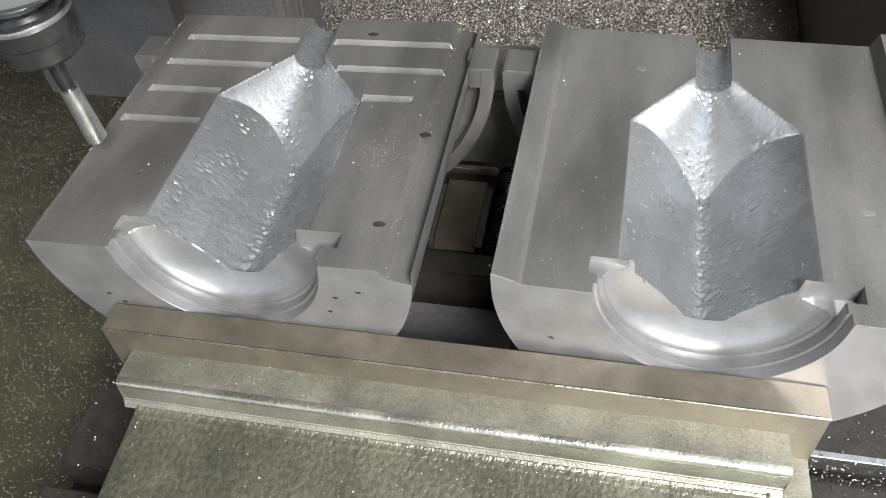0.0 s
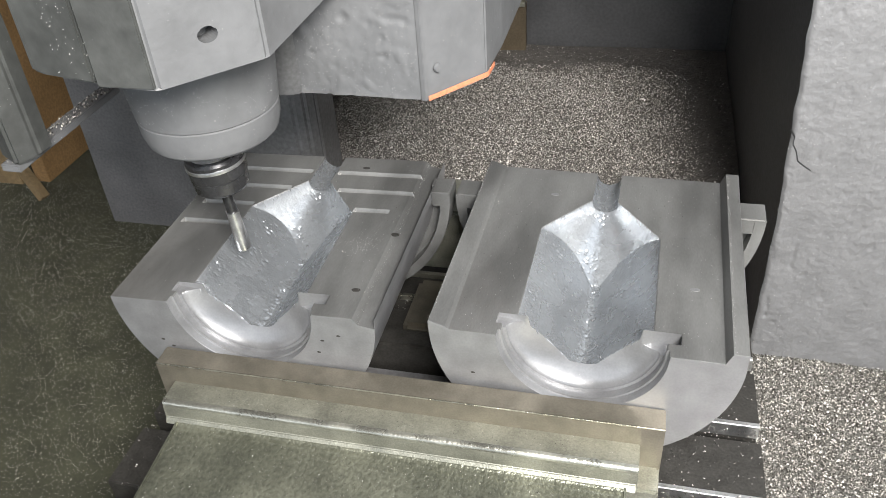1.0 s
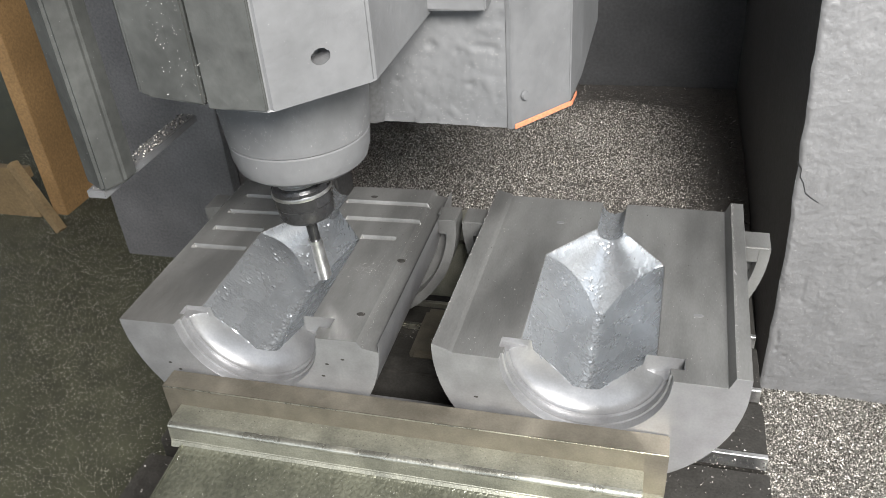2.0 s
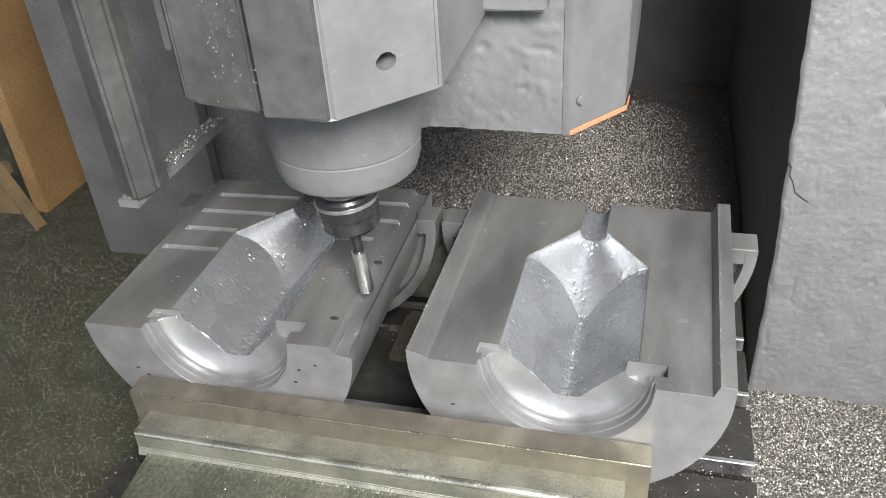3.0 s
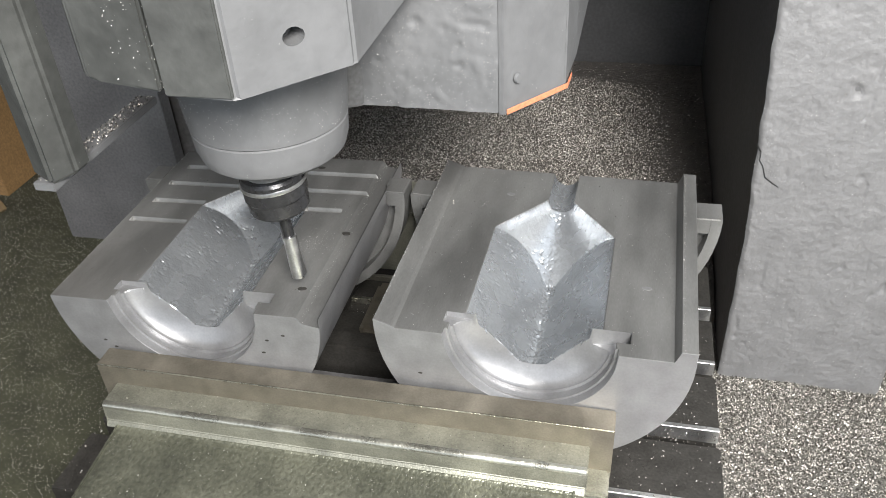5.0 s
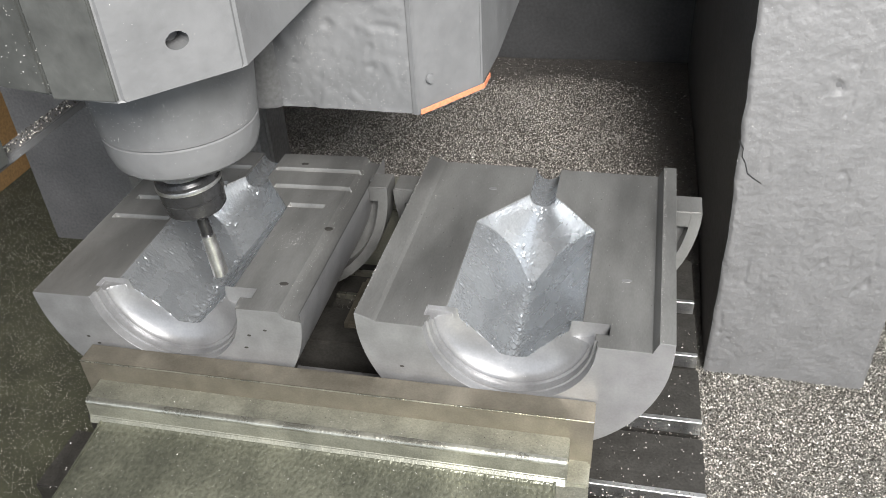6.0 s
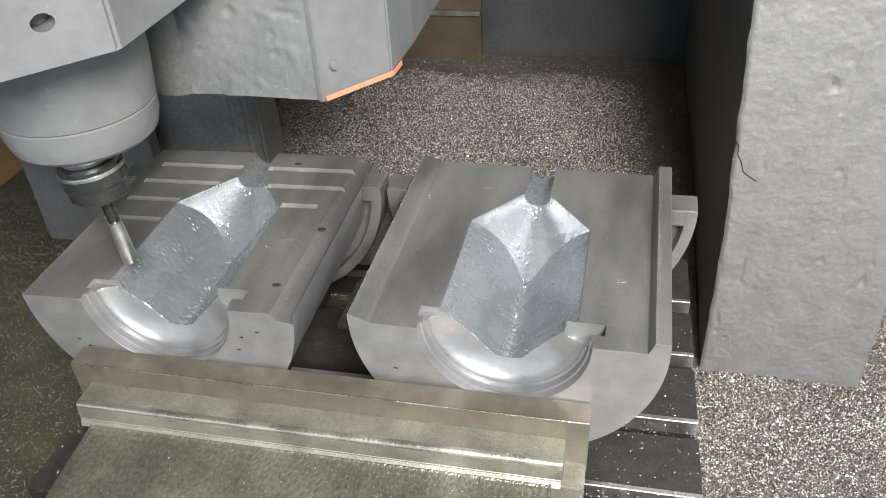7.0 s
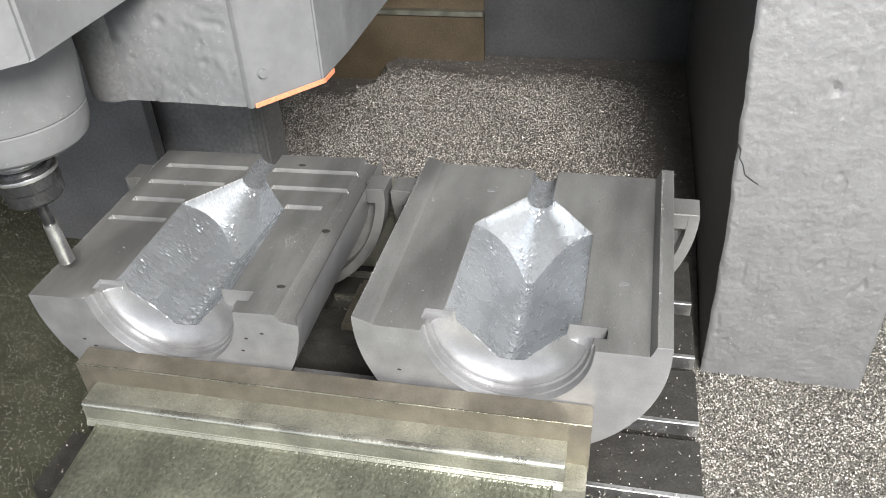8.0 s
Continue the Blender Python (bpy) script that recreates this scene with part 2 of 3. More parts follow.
rear = new("rear_cover")
part("panel", box(-1.0, -0.085, 1.030, 1.045, BED, -0.034), COVER, rear)
part("upper_panel", box(-1.0, -0.085, 1.036, 1.045, -0.030, 0.30), COVER, rear)
part("rail", box(-1.0, -0.085, 1.022, 1.036, -0.037, -0.029), STEEL, rear)
part("rail", box(-1.0, -0.085, 1.026, 1.036, 0.004, 0.010), STEEL, rear)
tagged(rear, "tan metal rear cover with two thin rails", "cover")

post = new("slideway_housing")
part("body", prism([(-0.289, 0.560), (-0.289, 0.62), (-0.424, 0.62), (-0.424, 0.535), (-0.312, 0.535), (-0.298, 0.543)], BED, 0.75, 0.004), POST, post)
part("cap", box(-0.43, -0.284, 0.53, 0.625, 0.75, 0.76), DARK, post)
part("side_shield", box(-0.60, -0.405, 0.49, 0.51, BED, 0.75), SHIELD, post, "dark grey sheet shield")
tagged(post, "grey painted slideway housing standing on the floor", "machine housing")


def stand():
    ob = new("wooden_stand")
    part("board", box(-0.790, -0.765, 0.575, 1.02, BED, 0.80), BROWN, ob)
    leg = box(-0.007, 0.007, -0.007, 0.007, 0.0, 0.125, 0.001)
    leg.transform(pose(-0.742, 0.528, BED + 0.003, -14, -38, 0))
    part("leg", leg, TAN, ob, "slanting tan wooden leg")
    part("rail", box(-1.25, -0.800, 0.560, 0.574, -0.100, -0.082), TAN, ob)
    part("back_panel", box(-1.25, -0.806, 0.562, 0.572, BED, -0.100), TAN, ob)
    return tagged(ob, "brown wooden board and tan frame standing on the floor", "wooden stand")


stand()


# ---- chip heaps ----
def heap_height(x, y):
    """A broad heap that meets the rear wall, with a ragged slope on its left side."""
    rise = np.clip((y - 0.36) / 0.34, 0, 1)
    h = BED + 0.004 + 0.048 * rise * rise * (3 - 2 * rise)
    rim = -0.352 + 0.085 * np.clip((y - 0.79) / 0.03, 0, 1) + 0.030 * np.clip((y - 0.90) / 0.13, 0, 1) + 0.007 * np.sin(y * 48) + 0.004 * np.sin(y * 131)
    h = h - 0.044 * np.clip((rim - x) / 0.035, 0, 1) ** 0.8 * rise
    h = h - 0.03 * np.clip((-0.27 - x) / 0.02, 0, 1) * np.clip((0.62 - y) / 0.03, 0, 1) - 0.03 * np.clip((-0.43 - x) / 0.02, 0, 1)
    return h + 0.004 * np.sin(x * 23 + 2 * np.sin(y * 13)) * np.sin(y * 21)


def side_height(x, y):
    return BED + 0.004 - 0.010 * np.clip((0.24 - x) / 0.02, 0, 1) + 0.003 * np.sin(x * 33 + 1.0) * np.sin(y * 29)


def heap(name, height, x0, x1, y0, y1, spots, size, label, seed, bed_mat, thin=False):
    rng = np.random.default_rng(seed)
    nx, ny = int((x1 - x0) / 0.004), int((y1 - y0) / 0.004)
    gx, gy = np.meshgrid(np.linspace(x0, x1, nx), np.linspace(y0, y1, ny), indexing="ij")
    gz = height(gx, gy) + rng.uniform(-0.0005, 0.0005, gx.shape)
    verts = np.stack([gx, gy, gz], -1).reshape(-1, 3).tolist()
    i = np.arange(nx * ny).reshape(nx, ny)
    faces = np.stack([i[:-1, :-1], i[1:, :-1], i[1:, 1:], i[:-1, 1:]], -1).reshape(-1, 4).tolist()
    bed = mesh_object(name, verts, faces, bed_mat)
    tagged(bed, label, "metal chips", kind="stuff")
    x = np.concatenate([rng.uniform(a, b, k) for a, b, _, _, k in spots])
    y = np.concatenate([rng.uniform(a, b, k) for _, _, a, b, k in spots])
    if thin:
        # fewer chips towards the right and the rear, so the darker bed shows
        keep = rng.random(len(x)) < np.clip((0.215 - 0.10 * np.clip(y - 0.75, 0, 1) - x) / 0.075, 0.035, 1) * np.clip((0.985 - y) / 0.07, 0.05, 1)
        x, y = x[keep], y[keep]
    z = height(x, y) + rng.uniform(0, 0.0012, len(x))
    chips("loose_chips", np.stack([x, y, z], 1), size, label + ", loose flakes on top", rng=rng)


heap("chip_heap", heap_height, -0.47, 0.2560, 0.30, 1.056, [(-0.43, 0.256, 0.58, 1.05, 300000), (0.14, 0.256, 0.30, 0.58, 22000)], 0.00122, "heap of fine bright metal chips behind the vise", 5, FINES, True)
heap("chip_bed", side_height, 0.2250, 0.80, -0.35, 0.60, [(0.225, 0.60, -0.10, 0.36, 150000), (0.41, 0.62, 0.36, 0.60, 36000)], 0.00120, "bed of fine bright metal chips beside the table", 6, CHIP_BED)
rng = np.random.default_rng(8)
spots = np.stack([rng.uniform(-1.0, -0.2, 55000), rng.uniform(-0.2, 0.85, 55000), np.full(55000, BED + 0.0006)], 1)
chips("floor_chips", spots, 0.0008, "sparse fine metal chips lying on the dark floor", rng=rng, mat=DULL)


# ---- machine table ----
def machine_table():
    ob = new("machine_table")
    edges = [-0.40, -0.2345, -0.1695, -0.1045, -0.0415, 0.0235, 0.0885, 0.1580, 0.2240, 0.30]
    for a, b in zip(edges, edges[1:]):
        part("table_land", box(-0.228, 0.222, a + 0.007, b - 0.007, -0.022, 0.0, 0.001), TABLE, ob)
        part("ground_edge", box(0.09, 0.2221, a + 0.0068, a + 0.0108, -0.012, 0.0006, 0.0004), CHROME, ob, "bright worn slot edge")
    part("table_core", box(-0.226, 0.220, -0.40, 0.30, BED + 0.001, -0.020, 0.001), TABLE, ob)
    r = np.random.default_rng(11)
    p = np.stack([r.uniform(0.15, 0.222, 900), r.uniform(-0.12, 0.2, 900), np.full(900, 0.0012)], 1)
    q = np.stack([r.uniform(0.13, 0.222, 1500), 0.0875 + r.normal(0.0, 0.005, 1500) - r.integers(0, 3, 1500) * 0.064, r.uniform(-0.018, 0.001, 1500)], 1)
    s = np.stack([r.uniform(-0.228, -0.17, 300), r.uniform(-0.12, 0.1, 300), np.full(300, 0.0012)], 1)
    chips("table_swarf", np.concatenate([p, q, s]), 0.0008, "bright chips scattered on the table", ob, r)
    return tagged(ob, "dark oily slotted machine table with worn bright slot edges", "machine table")


table = machine_table()


# ---- vise ----
def vise():
    ob = new("machine_vise")
    part("bed", box(-0.135, -0.074, -0.16, 0.30, 0.001, 0.045, 0.002), TABLE, ob)
    part("guide_web", box(-0.074, -0.020, 0.107, 0.142, 0.001, 0.036, 0.002), TABLE, ob)
    part("bed", box(0.012, 0.125, -0.16, 0.30, 0.001, 0.045, 0.002), TABLE, ob)
    part("bed_floor", box(-0.130, 0.120, -0.16, 0.30, 0.0005, 0.018, 0.001), TABLE, ob)
    part("cross_bridge", box(-0.135, 0.125, 0.088, 0.107, 0.012, 0.0475, 0.002), TABLE, ob)
    part("chip_pan", box(-0.132, 0.122, 0.000, 0.086, 0.012, 0.024, 0.002), SHIELD, ob)
    part("fixed_jaw", profile_bar([(-0.160, 0.002), (-0.0005, 0.002), (-0.0005, 0.0760), (-0.034, 0.0805), (-0.0365, 0.0790), (-0.040, 0.0780), (-0.160, 0.0690)], -0.1500, 0.1290, 0.0012), ROUGH_STEEL, ob, "rough milled jaw body")
    part("jaw_ledge", profile_bar([(-0.0012, 0.0780), (-0.0012, 0.0950), (-0.0316, 0.0950), (-0.0340, 0.0935), (-0.0342, 0.0905), (-0.0342, 0.0815), (-0.0375, 0.0780)], -0.1570, 0.1345, 0.0006), STEEL, ob, "ground steel jaw ledge with a worn bright edge")
    part("worn_edge", profile_bar([(-0.0312, 0.0952), (-0.0328, 0.0949), (-0.0341, 0.0940), (-0.0346, 0.0930), (-0.0346, 0.0921), (-0.0312, 0.0921)], -0.1566, 0.1340, 0.0), WORN, ob, "worn bright rounded edge", smooth=60)
    part("side_web", box(-0.146, 0.1465, -0.034, -0.0015, 0.002, 0.0770, 0.0015), STEEL, ob)
    part("jaw_plate", box(-0.167, 0.147, -0.0165, -0.0008, 0.0700, 0.1095, 0.0008), JAW, ob, "brown oiled hardened jaw plate")
    part("side_ear", box(-0.180, -0.134, -0.012, 0.050, 0.001, 0.030, 0.002), TABLE, ob)
    part("worn_edge", box(-0.1668, 0.1468, -0.01680, -0.0160, 0.1088, 0.10972, 0.0003), WORN, ob, "worn bright edge")
    part("moving_jaw", box(-0.150, 0.140, 0.1845, 0.235, 0.046, 0.104, 0.002), STEEL, ob)
    screw = bmesh.new()
    loops = []
    for k in range(240):
        y, r = 0.1075 + k * 0.00034, 0.0105 + 0.0011 * math.sin(k * 2 * math.pi / 9)
        loops.append([screw.verts.new((-0.0030 + r * math.cos(a * math.pi / 12), y, 0.0325 + r * math.sin(a * math.pi / 12))) for a in range(24)])
    for a, b in zip(loops, loops[1:]):
        for k in range(24):
            screw.faces.new((a[k], a[(k + 1) % 24], b[(k + 1) % 24], b[k]))
    part("lead_screw", screw, NUT, ob, "dark threaded lead screw", smooth=50)
    for y in (0.172, 0.204, 0.230, 0.250, 0.269):
        part("slide_rib", box(-0.073, -0.016, y, y + 0.004, 0.018, 0.0235, 0.0006), WORN, ob, "bright worn rib")
    part("guide_block", box(-0.046, -0.014, 0.112, 0.172, 0.018, 0.046, 0.004), JAW, ob, "rust brown guide block")
    return tagged(ob, "oily steel machine vise clamping two moulds on the table", "vise")


vise_thing = vise()
r = np.random.default_rng(17)
p = np.stack([r.uniform(-0.148, 0.127, 2600), r.uniform(-0.14, -0.040, 2600), np.zeros(2600)], 1)
p[:, 2] = 0.0780 - (-0.040 - p[:, 1]) * 0.075 + 0.0003
p2 = np.stack([r.uniform(-0.072, -0.020, 260), r.uniform(0.150, 0.176, 260), np.full(260, 0.0186)], 1)
chips("slide_swarf", p2, 0.0006, "bright chips caught between the slides", vise_thing, r)
chips("jaw_swarf", p, 0.00035, "tiny bright chips on the vise jaw", vise_thing, r)
p = np.stack([r.uniform(-0.155, 0.134, 500), r.uniform(-0.032, -0.0135, 500), np.full(500, 0.0953)], 1)
chips("ledge_swarf", p, 0.0003, "tiny bright chips on the jaw ledge", vise_thing, r)


# ---- glass moulds ----
TOP, RAD, LONG = 0.150, 0.0872, 0.1825


def ring_radius(y):
    return np.where(y < 0.0052, 0.0476 - 0.12 * y, np.where(y < 0.0105, 0.0458, 0.0440 * np.sqrt(np.clip(1 - ((y - 0.0105) / 0.0130) ** 2, 0, 1))))


def bottle_depth(u, y):
    """Depth of the square bottle body, its shoulder and neck below the parting face."""
    vee = np.clip(0.0386 - np.sqrt(u * u + 0.0030 ** 2), 0, None) * 1.035
    ru = np.clip(0.0358 - (y - 0.1115) * 0.0270 / 0.0345, 0.0088, None)
    rv = np.clip(0.0370 - (y - 0.0960) * 0.0285 / 0.0500, 0.0082, None)
    shoulder = rv * np.clip(1 - (u / ru) ** 2, 0, None) ** 0.72
    cavity = np.where(y > 0.0195, np.minimum(vee, shoulder), 0)
    neck = np.where(y > 0.135, np.sqrt(np.clip(0.0086 ** 2 - u * u, 0, None)), 0)
    return np.where(y > 0.146, neck, np.maximum(cavity, neck))


def mould_depth(u, y, kind):
    """How far the parting face lies below TOP at the offset u from the axis and at y along it."""
    r = ring_radius(y)
    ring = np.sqrt(np.clip(r * r - u * u, 0, None))
    key = np.where((y > 0.0105) & (y < 0.0193), np.interp(u, [-0.0496, -0.0494, -0.0440, 0.0380, 0.0450, 0.0532, 0.0534], [0, 0.0030, 0.0030, 0.0110, 0.0090, 0.0085, 0]), 0)
    d = np.maximum(np.maximum(ring, key), bottle_depth(u, y))
    d = d + np.clip(0.00015 - y, 0, None) + np.clip(y - LONG + 0.0003, 0, None) + np.clip(np.abs(u) - RAD + 0.0003, 0, None)
    if kind == "grooved":
        drop = np.interp(u, [-0.09, 0.0738, 0.0768, 0.0872], [0, 0, 0.0046, 0.0068])
        d = np.maximum(d, drop)
        for yc, spans in ((0.1600, ((-0.076, -0.0105), (0.0105, 0.0775))), (0.1360, ((-0.078, -0.0185), (0.0185, 0.0775))), (0.1120, ((-0.078, -0.0385), (0.0385, 0.064))), (0.0870, ((-0.082, -0.0400),))):
            for a, b in spans:
                d = np.where((u > a) & (u < b), np.maximum(d, np.interp(y - yc, [-0.0028, -0.0026, 0.0010, 0.0026], [0, 0.0028, 0.0028, 0])), d)
    else:
        d = d - np.interp(u, [-0.088, -0.0775, -0.0750, 0.0760, 0.0790, 0.088], [0.0050, 0.0014, 0, 0, 0.0075, 0.0075])
    return d


def mould(kind, label):
    ob = new("glass_mould")
    reach = 0.1010 if kind == "grooved" else 0.1045
    cuts = [-0.0497, -0.0494, 0.0533, 0.0535, -0.0776, -0.0774, -0.0751, -0.0749, 0.0754, 0.0756, 0.0759, 0.0761, 0.0785, 0.0790, -0.0359, -0.0357, 0.0357, 0.0359, 0.0] + [0.0004 * k for k in range(-14, 15)]
    us = np.unique(np.concatenate([[-RAD + 0.0003, RAD - 0.0003], np.linspace(-RAD, RAD, 300), cuts, -0.0087 + np.array([0, 0.0002]), 0.0085 + np.array([0, 0.0002])]).round(5))
    ycuts = [0.0051, 0.0053, 0.0104, 0.0106, 0.0194, 0.0196, 0.1459, 0.1461, 0.0003, LONG - 0.0003]
    for yc in (0.160, 0.136, 0.112, 0.087):
        ycuts += [yc - 0.0027, yc - 0.0025, yc + 0.0025, yc + 0.0027]
    ys = np.unique(np.concatenate([np.linspace(0, LONG, 330), ycuts]).round(5))
    gu, gy = np.meshgrid(us, ys, indexing="ij")
    d = mould_depth(gu, gy, kind)
    wear = np.zeros_like(d)
    cav = (bottle_depth(gu, gy) > 0.0015) & (gy > 0.0196)
    for a, b in np.argwhere(cav):
        p = Vector((gu[a, b] * 330, gy[a, b] * 330, 0.3))
        q = math.exp(-(gu[a, b] / 0.0042) ** 2) * (0.8 if gy[a, b] < 0.098 else 0.12)
        if kind == "grooved" and gu[a, b] > 0 and gy[a, b] < 0.095:
            q += 0.45 * math.exp(-((gu[a, b] - 0.012) / 0.010) ** 2)
        wear[a, b] = noise.noise(p) * 0.00011 + q * min(0.3, noise.noise(p * 1.4)) * 0.0011
        patch = max(0.0, noise.noise(p * 0.18 + Vector((7, 0, 0))) + 0.1)
        wear[a, b] -= 0.0034 * patch * max(0.0, noise.noise(p * 1.9) - 0.22)
    gz = TOP - d + wear
    nu, ny = gu.shape
    verts = np.stack([gu, gy, gz], -1).reshape(-1, 3).tolist()
    i = np.arange(nu * ny).reshape(nu, ny)
    quads = np.stack([i[:-1, :-1], i[1:, :-1], i[1:, 1:], i[:-1, 1:]], -1)
    depth = (d[:-1, :-1] + d[1:, :-1] + d[1:, 1:] + d[:-1, 1:]) / 4
    midy = (gy[:-1, :-1] + gy[1:, 1:]) / 2
    midu = (gu[:-1, :-1] + gu[1:, 1:]) / 2
    slot = np.where((bottle_depth(midu, midy) > np.sqrt(np.clip(ring_radius(midy) ** 2 - midu ** 2, 0, None)) + 0.0002) & (midy > 0.0197), 1, np.where(midy < 0.0236, np.where((depth > 0.0008) & (np.abs(midu) < 0.06), 2, 0), 0))
    faces, slots = quads.reshape(-1, 4).tolist(), slot.reshape(-1).tolist()
    low = TOP - np.sqrt(np.clip(RAD * RAD - us * us, 0, None)) - 0.0004
    base = len(verts)
    for y in (0.0, LONG):
        verts += [(float(u), y, float(z)) for u, z in zip(us, low)]
    for k in range(nu - 1):
        faces.append((base + k, base + k + 1, i[k + 1, 0], i[k, 0])), slots.append(2)
        faces.append((i[k, -1], i[k + 1, -1], base + nu + k + 1, base + nu + k)), slots.append(0)
        faces.append((base + nu + k, base + nu + k + 1, base + k + 1, base + k)), slots.append(2)
    faces += [(base, *[int(v) for v in i[0]], base + nu), (base + nu - 1, base + 2 * nu - 1, *[int(v) for v in i[-1][::-1]])]
    slots += [2, 2]
    faces = [tuple(int(v) for v in f) for f in faces]
    mesh_object("body", verts, faces, [IRON, CAVITY, IRON_FACE], ob, slots, smooth=24)

    def arc(name, r0, r1, y0, y1):
        bm = bmesh.new()
        rows = []
        for k in range(41):
            a = math.pi + math.pi * k / 40
            rows.append([bm.verts.new((r * math.cos(a), y, TOP - 0.0006 + r * math.sin(a))) for r, y in ((r0, y0), (r1, y0), (r1, y1), (r0, y1))])
        for a, b in zip(rows, rows[1:]):
            for k in range(4):
                bm.faces.new((a[k], a[(k + 1) % 4], b[(k + 1) % 4], b[k]))
        bm.faces.new(rows[0]), bm.faces.new(rows[-1][::-1])
        part(name, bm, IRON, ob, smooth=35)

    arc("flange_web", 0.0855, reach - 0.0065, 0.150, 0.1595)
    arc("flange_rim", reach - 0.0070, reach, 0.139, 0.1600)
    for s in (-1, 1):
        part("flange_pad", box(min(s * 0.0868, s * (reach - 0.0004)), max(s * 0.0868, s * (reach - 0.0004)), 0.1395, 0.1596, 0.1380, 0.1500, 0.0008), IRON, ob)
    marks = [(0.068, 0.026), (0.076, 0.086), (0.030, 0.168)] if kind == "grooved" else [(-0.035, 0.150), (0.060, 0.060)]
    for u, y in marks:
        bm = lathe([(0.0024, TOP - 0.0005), (0.0024, TOP + 0.00015)], 0, 0, 20)
        bmesh.ops.scale(bm, vec=(1.2, 0.7, 1), verts=bm.verts)
        bmesh.ops.translate(bm, vec=(u, y, 0), verts=bm.verts)
        part("plugged_hole", bm, TABLE if kind == "grooved" else IRON_FACE, ob, "dark plugged pin hole")
    for u, z in ([(-0.060, 0.117), (-0.054, 0.112), (0.063, 0.135), (0.052, 0.130), (0.048, 0.120)] if kind == "grooved" else [(-0.062, 0.118), (-0.045, 0.104), (0.012, 0.099)]):
        bm = lathe([(0.0009, -0.0005), (0.0009, 0.00010)], 0, 0, 9)
        bmesh.ops.scale(bm, vec=(1.5, 0.8, 1), verts=bm.verts)
        bm.transform(pose(u, 0, z, 90, 0, 0))
        part("face_nick", bm, TABLE, ob, "dark nick")
    r = np.random.default_rng(21 if kind == "grooved" else 22)
    c = np.stack([r.uniform(-0.08, 0.075, 170), r.uniform(0.02, 0.18, 170), np.zeros(170)], 1)
    c[:, 2] = TOP - mould_depth(c[:, 0], c[:, 1], kind) + 0.0003
    chips("mould_swarf", c, 0.00038, "few bright chips on the parting face", ob, r)
    c = np.stack([r.uniform(-0.08, 0.075, 520), r.uniform(0.004, 0.18, 520), np.zeros(520)], 1)
    if kind == "grooved":
        c[:260] = np.stack([r.normal(0.058, 0.008, 260), r.normal(0.072, 0.007, 260), np.zeros(260)], 1)
    c[:, 2] = TOP - mould_depth(c[:, 0], c[:, 1], kind) + 0.0003
    k = 420
    rims = np.stack([np.where(r.random(k) < 0.5, -0.0866, 0.0800 if kind == "rimmed" else 0.0760) + r.normal(0, 0.0005, k), r.uniform(0.001, 0.182, k), np.zeros(k)], 1)
    rims[:, 2] = TOP - mould_depth(rims[:, 0], rims[:, 1], kind) + 0.0003
    c = np.concatenate([c, rims])
    chips("mould_dust", c, 0.00025, "bright dust grains on the parting face", ob, r, DUST)
    return tagged(ob, label, "glass mould", "mould halves in the vise")


mould_a = mould("grooved", "grey cast iron bottle mould half with four shallow vent grooves")
mould_a.matrix_world = pose(-0.109, 0, 0.0) @ Matrix.Translation((0, 0, TOP)) @ pose(0, 0, -0.0008, 0, -1.3, 0) @ Matrix.Translation((0, 0, -TOP))
mould_b = mould("rimmed", "grey cast iron bottle mould half with a raised side rim")
mould_b.matrix_world = pose(0.0975, 0, 0, 0, 0, -1.2)


# ---- milling head ----
AX_Y = 0.046


def casting_with_hole():
    """The chamfered face of the head casting carries a round hole."""
    plan = [(-0.006, -0.0275), (0.0255, -0.029), (0.061, 0.011), (0.060, 0.14), (-0.006, 0.14)]
    z0, z1 = 0.308, 0.60
    bm = bmesh.new()
    low = [bm.verts.new((x, y, z0)) for x, y in plan]
    high = [bm.verts.new((x, y, z1)) for x, y in plan]
    bm.faces.new(low[::-1]), bm.faces.new(high)
    for k in (0, 2, 3, 4):
        j = (k + 1) % 5
        bm.faces.new((low[k], low[j], high[j], high[k]))
    a, b = Vector((*plan[1], 0)), Vector((*plan[2], 0))
    way = (b - a).normalized()
    inward = Vector((-way.y, way.x, 0))
    span = (b - a).length
    cu, cz, rad = 0.0275, 0.3265, 0.0048

    def at(u, z, deep=0.0):
        return a + way * u + Vector((0, 0, z)) + inward * deep

    rim, inner = [], []
    for k in range(24):
        t = 2 * math.pi * k / 24
        rim.append(bm.verts.new(at(cu + rad * math.cos(t), cz + 0.78 * rad * math.sin(t))))
        inner.append(bm.verts.new(at(cu + rad * math.cos(t), cz + 0.78 * rad * math.sin(t), 0.012)))
    sides = [low[1], low[2], high[2], high[1]]
    start = [15, 21, 3, 9]
    for c in range(4):
        s, e = start[c], start[(c + 1) % 4]
        loop, k = [], s
        while True:
            loop.append(rim[k % 24])
            if k % 24 == e % 24:
                break
            k += 1
        bm.faces.new([sides[c], sides[(c + 1) % 4]] + loop[::-1])
    for k in range(24):
        j = (k + 1) % 24
        bm.faces.new((rim[k], rim[j], inner[j], inner[k]))
    bm.faces.new(inner)
    upright = [e for e in bm.edges if abs(e.verts[0].co.z - e.verts[1].co.z) > 0.2]
    bmesh.ops.bevel(bm, geom=upright, offset=0.0016, segments=2, affect="EDGES")
    return bm


